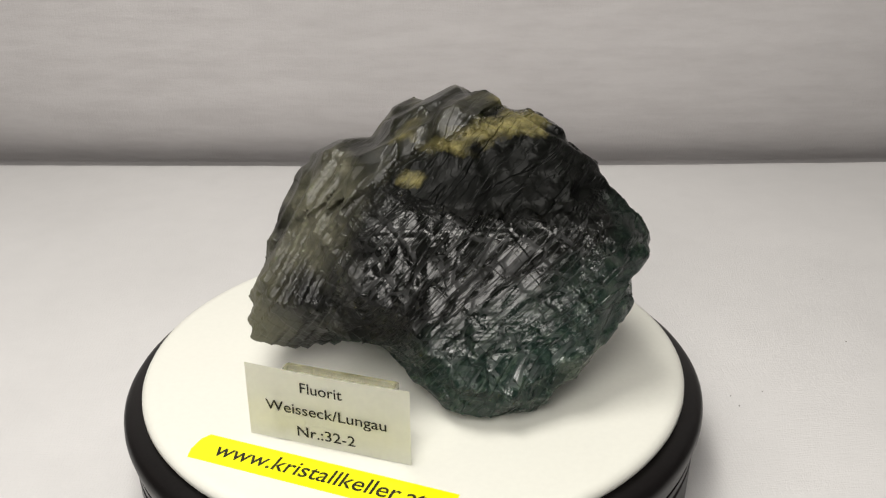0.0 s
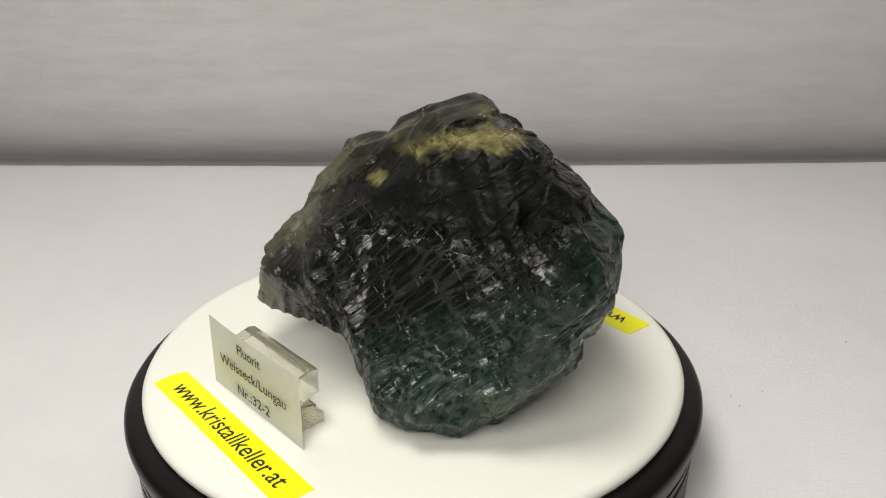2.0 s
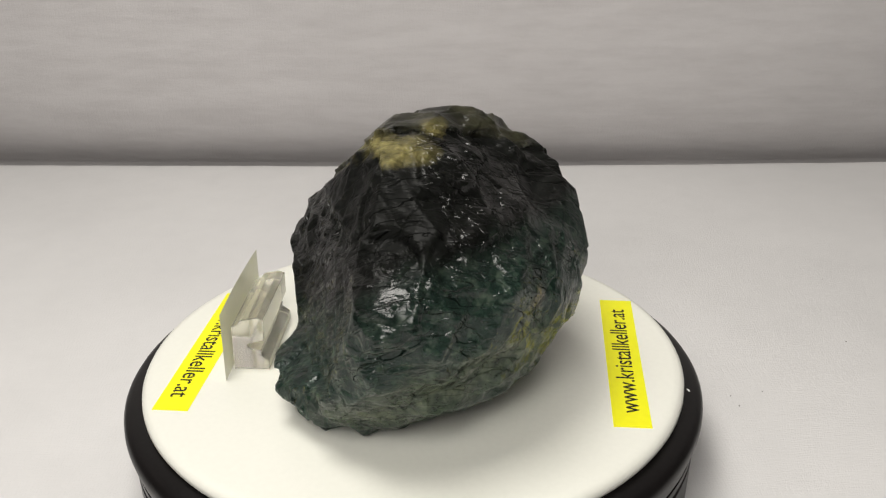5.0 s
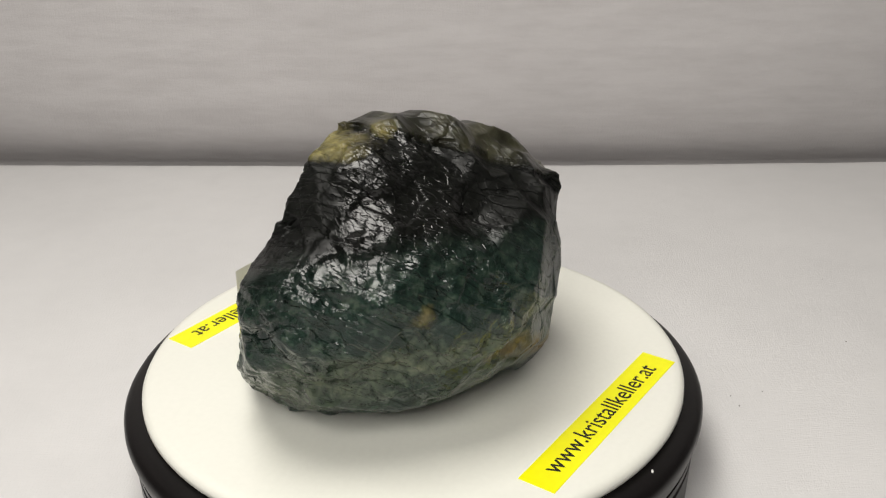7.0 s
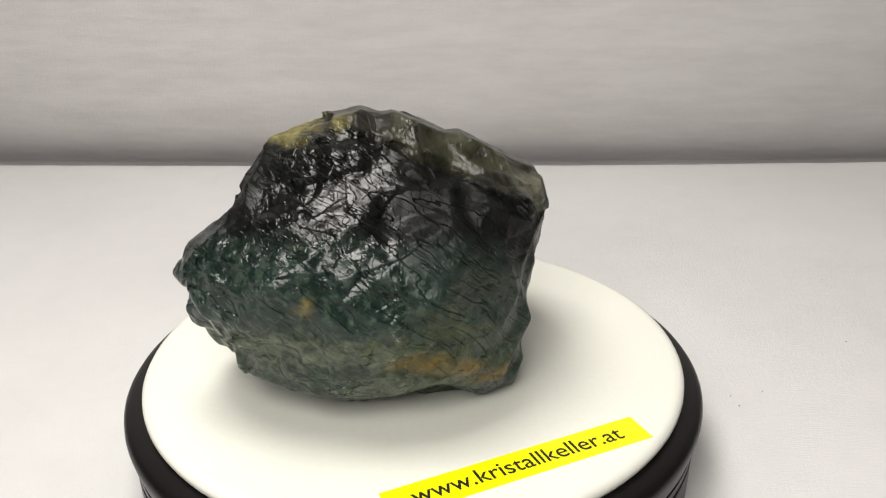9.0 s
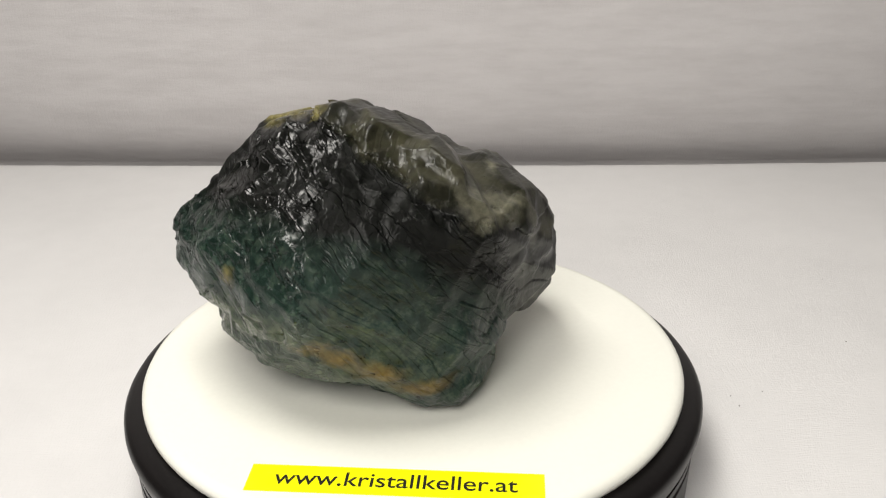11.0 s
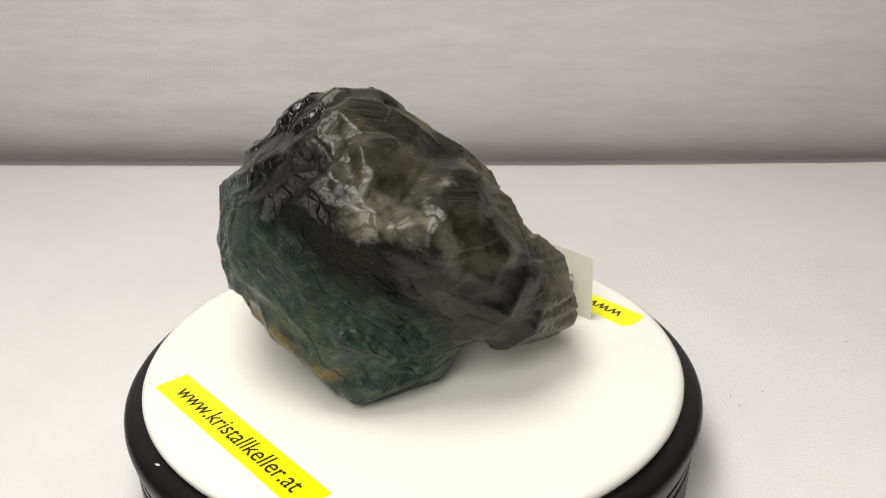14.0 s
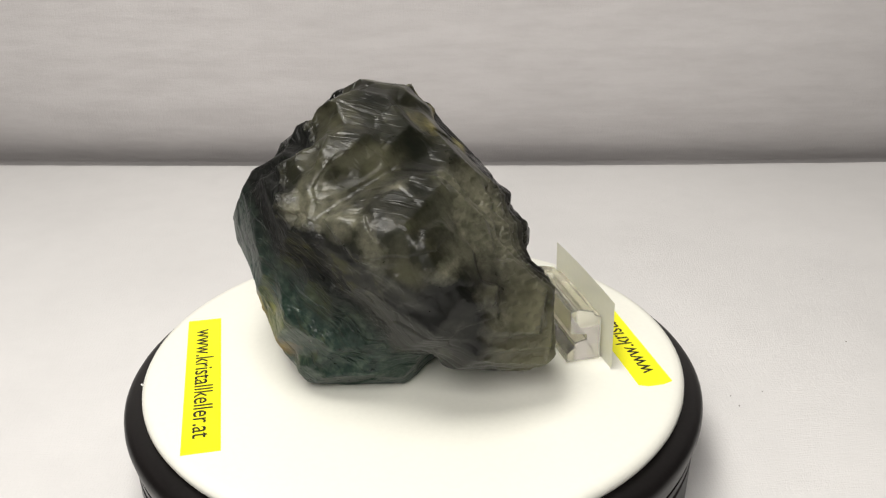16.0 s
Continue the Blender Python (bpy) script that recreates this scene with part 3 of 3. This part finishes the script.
CHUNKS = [
    chunk((0.563, 0.048, 0.555), (0.247, 0.307, 0.150, 0.246, 0.294, 0.288, 0.253, 0.170, 0.298, 0.298, 0.193, 0.234, 0.239, 0.283, 0.284, 0.179, 0.224, 0.230, 0.287, 0.268, 0.244, 0.248, 0.236, 0.233, 0.246, 0.275)),
    chunk((0.494, -0.139, 0.207), (0.215, 0.251, 0.292, 0.237, 0.250, 0.232, 0.240, 0.309, 0.305, 0.237, 0.188, 0.217, 0.277, 0.306, 0.263, 0.199, 0.293, 0.212, 0.171, 0.298, 0.242, 0.262, 0.310, 0.136, 0.265, 0.216)),
    chunk((0.190, 0.128, 0.795), (0.203, 0.183, 0.151, 0.235, 0.166, 0.238, 0.277, 0.202, 0.276, 0.279, 0.269, 0.310, 0.253, 0.211, 0.297, 0.277, 0.220, 0.238, 0.252, 0.252, 0.221, 0.252, 0.240, 0.271, 0.258, 0.262)),
    chunk((-0.098, -0.253, 0.432), (0.216, 0.301, 0.241, 0.162, 0.273, 0.263, 0.277, 0.223, 0.148, 0.291, 0.249, 0.164, 0.222, 0.269, 0.267, 0.227, 0.154, 0.254, 0.277, 0.273, 0.241, 0.252, 0.286, 0.229, 0.228, 0.301)),
    chunk((0.023, -0.101, 0.716), (0.259, 0.174, 0.294, 0.131, 0.276, 0.290, 0.219, 0.222, 0.195, 0.266, 0.230, 0.283, 0.247, 0.296, 0.278, 0.257, 0.307, 0.245, 0.273, 0.328, 0.268, 0.284, 0.231, 0.240, 0.261, 0.219)),
    chunk((-0.251, 0.220, 0.380), (0.227, 0.279, 0.220, 0.243, 0.214, 0.225, 0.272, 0.224, 0.236, 0.152, 0.236, 0.292, 0.203, 0.247, 0.217, 0.245, 0.222, 0.104, 0.221, 0.275, 0.259, 0.267, 0.149, 0.236, 0.230, 0.230)),
    chunk((0.091, -0.187, 0.142), (0.251, 0.226, 0.239, 0.279, 0.216, 0.230, 0.257, 0.235, 0.315, 0.269, 0.240, 0.235, 0.233, 0.240, 0.272, 0.224, 0.214, 0.259, 0.249, 0.152, 0.216, 0.246, 0.257, 0.211, 0.139, 0.181)),
    chunk((0.301, -0.396, 0.212), (0.311, 0.324, 0.265, 0.257, 0.251, 0.210, 0.311, 0.228, 0.144, 0.235, 0.283, 0.203, 0.245, 0.165, 0.272, 0.258, 0.183, 0.245, 0.211, 0.270, 0.273, 0.181, 0.331, 0.224, 0.223, 0.234)),
    chunk((-0.049, 0.323, 0.644), (0.299, 0.147, 0.255, 0.230, 0.174, 0.259, 0.280, 0.303, 0.266, 0.186, 0.266, 0.241, 0.208, 0.251, 0.262, 0.301, 0.227, 0.184, 0.248, 0.289, 0.262, 0.233, 0.257, 0.238, 0.229, 0.286)),
    chunk((0.104, 0.373, 0.285), (0.236, 0.256, 0.237, 0.243, 0.248, 0.242, 0.301, 0.240, 0.239, 0.194, 0.248, 0.304, 0.139, 0.234, 0.319, 0.244, 0.213, 0.166, 0.267, 0.322, 0.174, 0.256, 0.214, 0.216, 0.259, 0.256)),
    chunk((0.023, 0.043, 0.389), (0.229, 0.235, 0.269, 0.224, 0.233, 0.242, 0.226, 0.254, 0.219, 0.221, 0.276, 0.235, 0.234, 0.229, 0.227, 0.249, 0.234, 0.226, 0.243, 0.270, 0.222, 0.219, 0.232, 0.220, 0.267, 0.214)),
    chunk((-0.257, 0.071, 0.607), (0.185, 0.174, 0.285, 0.142, 0.274, 0.239, 0.125, 0.234, 0.268, 0.235, 0.248, 0.187, 0.321, 0.254, 0.232, 0.237, 0.268, 0.290, 0.227, 0.258, 0.233, 0.246, 0.276, 0.220, 0.225, 0.208)),
    chunk((-0.039, 0.173, 0.114), (0.209, 0.225, 0.222, 0.259, 0.240, 0.225, 0.238, 0.244, 0.268, 0.225, 0.230, 0.268, 0.315, 0.239, 0.191, 0.208, 0.295, 0.261, 0.213, 0.171, 0.263, 0.262, 0.154, 0.152, 0.153, 0.153)),
    chunk((-0.374, -0.078, 0.297), (0.298, 0.224, 0.244, 0.200, 0.263, 0.257, 0.183, 0.224, 0.264, 0.221, 0.248, 0.205, 0.286, 0.279, 0.195, 0.260, 0.198, 0.232, 0.303, 0.253, 0.228, 0.162, 0.196, 0.294, 0.211, 0.185)),
    chunk((0.300, 0.086, 0.167), (0.273, 0.268, 0.242, 0.245, 0.239, 0.251, 0.218, 0.236, 0.243, 0.224, 0.288, 0.223, 0.256, 0.228, 0.244, 0.279, 0.253, 0.254, 0.239, 0.276, 0.162, 0.237, 0.268, 0.183, 0.239, 0.154)),
    chunk((0.437, 0.240, 0.379), (0.283, 0.247, 0.297, 0.281, 0.243, 0.264, 0.261, 0.216, 0.252, 0.242, 0.213, 0.269, 0.205, 0.303, 0.231, 0.148, 0.251, 0.249, 0.313, 0.229, 0.155, 0.288, 0.294, 0.234, 0.279, 0.264)),
    chunk((0.590, -0.261, 0.480), (0.175, 0.247, 0.225, 0.215, 0.246, 0.174, 0.267, 0.288, 0.166, 0.237, 0.206, 0.298, 0.276, 0.158, 0.223, 0.246, 0.304, 0.246, 0.158, 0.262, 0.302, 0.303, 0.221, 0.228, 0.320, 0.244)),
    chunk((0.382, -0.105, 0.785), (0.171, 0.288, 0.136, 0.221, 0.261, 0.167, 0.326, 0.255, 0.155, 0.282, 0.252, 0.269, 0.332, 0.284, 0.264, 0.314, 0.254, 0.268, 0.308, 0.242, 0.295, 0.283, 0.276, 0.245, 0.223, 0.261)),
    chunk((0.265, 0.348, 0.590), (0.219, 0.247, 0.173, 0.214, 0.183, 0.283, 0.235, 0.167, 0.263, 0.221, 0.267, 0.245, 0.167, 0.264, 0.245, 0.225, 0.280, 0.285, 0.236, 0.240, 0.235, 0.266, 0.342, 0.269, 0.244, 0.319)),
    chunk((0.254, -0.186, 0.490), (0.217, 0.231, 0.221, 0.185, 0.258, 0.212, 0.236, 0.247, 0.211, 0.239, 0.225, 0.356, 0.281, 0.271, 0.230, 0.241, 0.336, 0.247, 0.238, 0.333, 0.253, 0.266, 0.227, 0.225, 0.292, 0.240)),
    chunk((-0.017, 0.280, 0.835), (0.089, 0.054, 0.087, 0.118, 0.081, 0.102, 0.064, 0.070, 0.124, 0.100, 0.098, 0.094, 0.124, 0.089, 0.080, 0.090, 0.090, 0.133, 0.079, 0.092, 0.101, 0.078, 0.095, 0.079, 0.081, 0.081)),
    chunk((0.164, 0.184, 0.035), (0.063, 0.070, 0.076, 0.071, 0.078, 0.082, 0.082, 0.105, 0.078, 0.117, 0.068, 0.093, 0.107, 0.119, 0.127, 0.088, 0.118, 0.128, 0.104, 0.099, 0.072, 0.103, 0.124, 0.056, 0.065, 0.059)),
    chunk((-0.005, 0.490, 0.700), (0.06, 0.05, 0.07, 0.05, 0.055, 0.06, 0.05, 0.065, 0.05, 0.06, 0.045, 0.06, 0.055, 0.05, 0.065, 0.05, 0.06, 0.055, 0.05, 0.06, 0.05, 0.055, 0.06, 0.05, 0.06, 0.05)),
    chunk((0.445, -0.036, 0.882), (0.080, 0.092, 0.047, 0.106, 0.071, 0.085, 0.098, 0.091, 0.104, 0.102, 0.084, 0.093, 0.111, 0.099, 0.086, 0.105, 0.060, 0.094, 0.096, 0.076, 0.110, 0.084, 0.077, 0.086, 0.074, 0.079)),
    chunk((0.648, -0.336, 0.330), (0.099, 0.081, 0.127, 0.096, 0.077, 0.086, 0.076, 0.126, 0.048, 0.072, 0.094, 0.088, 0.082, 0.058, 0.074, 0.104, 0.087, 0.087, 0.063, 0.094, 0.085, 0.101, 0.092, 0.058, 0.110, 0.100)),
    chunk((-0.076, 0.425, 0.444), (0.086, 0.101, 0.093, 0.089, 0.100, 0.078, 0.081, 0.105, 0.071, 0.075, 0.079, 0.092, 0.057, 0.068, 0.091, 0.102, 0.085, 0.046, 0.085, 0.123, 0.104, 0.080, 0.099, 0.093, 0.110, 0.113)),
    chunk((0.395, 0.330, 0.238), (0.077, 0.084, 0.076, 0.072, 0.103, 0.091, 0.081, 0.081, 0.077, 0.100, 0.104, 0.079, 0.089, 0.098, 0.095, 0.070, 0.084, 0.106, 0.075, 0.094, 0.049, 0.104, 0.101, 0.069, 0.097, 0.082)),
    chunk((-0.399, 0.153, 0.582), (0.120, 0.092, 0.096, 0.077, 0.103, 0.092, 0.039, 0.088, 0.097, 0.080, 0.077, 0.083, 0.087, 0.085, 0.081, 0.072, 0.103, 0.099, 0.072, 0.107, 0.077, 0.089, 0.070, 0.073, 0.097, 0.085)),
    chunk((0.582, 0.255, 0.424), (0.068, 0.090, 0.077, 0.081, 0.102, 0.107, 0.078, 0.069, 0.081, 0.092, 0.052, 0.074, 0.101, 0.100, 0.080, 0.044, 0.081, 0.089, 0.105, 0.078, 0.080, 0.099, 0.092, 0.101, 0.093, 0.096)),
]


def crystal_field(p):
    """Signed depth at the points p of the chunks grown together."""
    ways = facet_ways(26).T.astype(np.float32)
    p = p.astype(np.float32)
    best = np.full(len(p), 9.0, np.float32)
    for c, reach in CHUNKS:
        c = c.astype(np.float32)
        close = np.flatnonzero(((p - c) ** 2).sum(1) < 0.30)
        d = ((p[close] - c) @ ways - reach.astype(np.float32)).max(1)
        old = best[close]
        h = np.clip(0.5 + 0.5 * (old - d) / 0.04, 0, 1)
        best[close] = old + (d - old) * h - 0.04 * h * (1 - h)
    return best.astype(float)


def cell_value(cell, seed):
    """A random value in -1..1 for each whole-numbered cell."""
    q = cell.astype(np.int64)
    k = (q[:, 0] * 73856093) ^ (q[:, 1] * 19349663) ^ (q[:, 2] * 83492791) ^ (seed * 2654435761)
    k = (k ^ (k >> 13)) * 1274126177
    return ((k ^ (k >> 16)) & 0xFFFF) / 32767.5 - 1


def flakes(p, scale, seed):
    """Height of tilted flakes on a cubic lattice with cracks between, at the points p."""
    g = p * scale
    base = np.floor(g)
    near1, near2 = np.full(len(p), 9.0), np.full(len(p), 9.0)
    high = np.zeros(len(p))
    for i in range(27):
        cell = base + np.array((i % 3 - 1, i // 3 % 3 - 1, i // 9 - 1))
        rnd = [cell_value(cell, seed + k) for k in range(4)]
        off = g - cell - 0.5 - 0.42 * np.stack(rnd[:3], 1)
        far = np.linalg.norm(off, axis=1)
        hit = far < near1
        tilt = off[:, 0] * rnd[1] + off[:, 1] * rnd[2] + off[:, 2] * rnd[0]
        near2 = np.where(hit, near1, np.minimum(near2, far))
        near1 = np.where(hit, far, near1)
        high = np.where(hit, 0.7 * tilt + 0.25 * rnd[3], high)
    return high - 0.14 * np.clip(1 - (near2 - near1) / 0.12, 0, 1)


def divided(verts, quads):
    """Each quad in four."""
    e = np.sort(np.concatenate([quads[:, [k, (k + 1) % 4]] for k in range(4)]), 1)
    key, inv = np.unique(e[:, 0] * len(verts) + e[:, 1], return_inverse=True)
    mids = (verts[key // len(verts)] + verts[key % len(verts)]) / 2
    cents = verts[quads].mean(1)
    n, m = len(verts), len(quads)
    em = inv.reshape(4, m) + n
    c = np.arange(m) + n + len(key)
    out = [np.stack([quads[:, k], em[k], c, em[k - 1]], 1) for k in range(4)]
    return np.concatenate([verts, mids, cents]), np.concatenate(out)


def normals_of(verts, quads):
    n = np.cross(verts[quads[:, 2]] - verts[quads[:, 0]], verts[quads[:, 3]] - verts[quads[:, 1]])
    acc = np.zeros_like(verts)
    for k in range(4):
        np.add.at(acc, quads[:, k], n)
    return acc / np.maximum(np.linalg.norm(acc, axis=1), 1e-12)[:, None]


def build_crystal():
    step = 0.0105
    lo, hi = np.array((-0.70, -0.68, -0.05)), np.array((0.92, 0.66, 1.12))
    dims = np.ceil((hi - lo) / step).astype(int)
    grid = np.stack(np.meshgrid(*[lo[a] + step * np.arange(dims[a]) for a in range(3)], indexing="ij"), -1).reshape(-1, 3)
    turn = np.array(CUBE)
    # the relief is worked out near the surface only
    field = crystal_field(grid)
    near = np.abs(field) < 0.085
    q = grid[near]
    wob = np.stack([lattice_noise(q * 5.0 + s * 7.7, s) for s in (1, 2, 3)], 1) * 0.020
    w = (q + wob) @ turn
    steps = np.zeros_like(w)
    for size, share, seed in ((0.080, 0.34, 5), (0.030, 0.10, 6)):
        front = np.clip((0.2 * q[:, 0] - q[:, 1] - 0.25 * q[:, 2] - 0.10) / 0.1, 0, 1)
        mask = np.maximum(np.clip(0.25 + 1.0 * lattice_noise(q * 3.1, seed), 0, 1), 0.7 * front)[:, None]
        mask *= (1 - 0.7 * np.clip((q @ np.array((-0.75, 0.65, 0.0)) + 0.05) / 0.1, 0, 1))[:, None]
        cell = w / size
        steps += (np.round(cell) - cell) * size * share * mask
    # stacked plates of the spur
    stack = np.array(SPUR_STACK)
    level = (q @ stack) / 0.042 + 0.6 * lattice_noise(q * 4.0, 17)
    plates = ((np.round(level) - level) * 0.042 * 0.75 * np.clip((-q[:, 0] - 0.16) / 0.08, 0, 1) * np.clip(1 - (q[:, 1] - 0.02) / 0.1, 0.1, 1))[:, None] * stack
    near_field = crystal_field(plates + q + wob * 0.3 + steps @ turn.T)
    # the cap lies over the body with a ragged step
    over = q @ np.array((-0.55, 0.10, 1.0)) + 0.035 * lattice_noise(q * 7.0, 14) + 0.015 * lattice_noise(q * 23.0, 15) - 0.79
    under = np.clip(1 - over / 0.012, 0, 1) * np.clip(1 + over / 0.30, 0, 1) * np.clip((q[:, 0] + 0.40) / 0.1, 0, 1)
    near_field += 0.004 + 0.014 * under
    # the flat front under the cap, in ledges that run down to both sides of a ridge
    ridge = q - np.array((0.40, -0.37, 0.80)) + wob * 1.5
    fall = np.minimum(ridge @ np.array(LEFT_STEP), ridge @ np.array(RIGHT_STEP)) + 0.02 * lattice_noise(q * 9.0, 41)
    ledge = np.mod(fall, 0.085) * 0.11
    flat = q @ np.array(FRONT) - 0.462 - ledge + wob[:, 1] * 0.3 - 1.3 * np.maximum(0, 0.25 - q[:, 2]) - 0.6 * np.maximum(0, 0.05 - q[:, 0])
    near_field = np.maximum(near_field, flat)
    for at, way, reach in FLATS:
        off = q - np.array(at)
        near_field = np.maximum(near_field, (off + wob * 0.25) @ np.array(way) - 1.5 * np.maximum(0, np.linalg.norm(off, axis=1) - reach))
    # the notch between the cap and the lower top of the spur
    rise = q[:, 2] + 0.32 * q[:, 1] - 0.845 + 0.3 * wob[:, 0]
    notch = np.minimum(rise, (0.68 * rise - 0.135 - q[:, 0]) / 1.2)
    near_field = np.maximum(near_field, notch)
    near_field += 0.002 * lattice_noise(q * 11.0, 8)
    field[near] = near_field
    field = np.maximum(field, 0.004 - grid[:, 2])
    verts, quads = surface_of(field.reshape(dims), lo, step)
    verts, quads = divided(verts, quads)
    rough = np.clip(0.6 + 0.8 * lattice_noise(verts * 2.6, 21), 0.10, 1)
    rough *= 1 - 0.85 * np.clip((verts @ np.array(FRONT) - 0.40) / 0.04, 0, 1) * np.clip((verts[:, 2] - 0.22) / 0.06, 0, 1)
    rough *= 1 - 0.6 * np.clip((verts @ np.array((-0.75, 0.65, 0.0)) + 0.05) / 0.1, 0, 1)
    verts = verts + normals_of(verts, quads) * (flakes((verts + 0.02 * np.stack([lattice_noise(verts * 9.0 + k, 50 + k) for k in range(3)], 1)) * np.array((1.0, 1.0, 1.5)), 5.2, 31) * 0.017 * rough)[:, None]
    verts[:, 2] = np.maximum(verts[:, 2], 0.003)
    # parts by the crystal's growth zones
    mid = verts[quads].mean(1)
    wave = 0.035 * lattice_noise(mid * 7.0, 14) + 0.015 * lattice_noise(mid * 23.0, 15)
    zone = np.zeros(len(quads), int)
    zone[mid @ np.array((-1.0, 0.0, 0.35)) + wave > 0.36] = 2
    zone[(mid @ np.array((-0.55, 0.10, 1.0)) + wave > 0.79) & (mid[:, 0] > -0.30)] = 1
    seam = [np.linalg.norm((mid - np.array(b[:3])) / np.array(b[3:6]), axis=1) < 1 for b in FLUORITE_SEAMS if b[6] == "ochre"]
    zone[np.any(seam, axis=0)] = 3
    root = new("fluorite_crystal")
    tagged(root, "rough dark green and black fluorite crystal with olive cap", "mineral specimen")
    mat = fluorite_material()
    for k, (name, label) in enumerate((("body", "near-black and sea-green fluorite body"), ("cap", "translucent olive-grey cap"),
                                       ("spur", "layered grey spur with a pale tip"), ("crust", "rusty ochre crust"))):
        own = quads[zone == k]
        used, inv = np.unique(own, return_inverse=True)
        me = bpy.data.meshes.new(name)
        me.from_pydata((verts[used] * R).tolist(), [], inv.reshape(-1, 4).tolist())
        me.update()
        me.materials.append(mat)
        me.shade_smooth()
        ob = new(name, me)
        ob.parent = root
        tagged(ob, label)
    return root


build_table()
build_backcloth()
build_room()
build_lint()
HEAD = build_turntable()
STRIPS = [build_strip((-0.691, -0.492), (0.123, -0.850), 0.127, True), build_strip((0.691, 0.477), (-0.137, 0.850), 0.127, False)]
CARD = build_card()
CRYSTAL = build_crystal()


def motions():
    for thing, height in ((HEAD, 0), (CARD, 0), (CRYSTAL, TOP), (STRIPS[0], 0), (STRIPS[1], 0)):
        walk(thing, [(t, pose(0, 0, height, 0, 0, SPIN * t)) for t in range(17)])


motions()
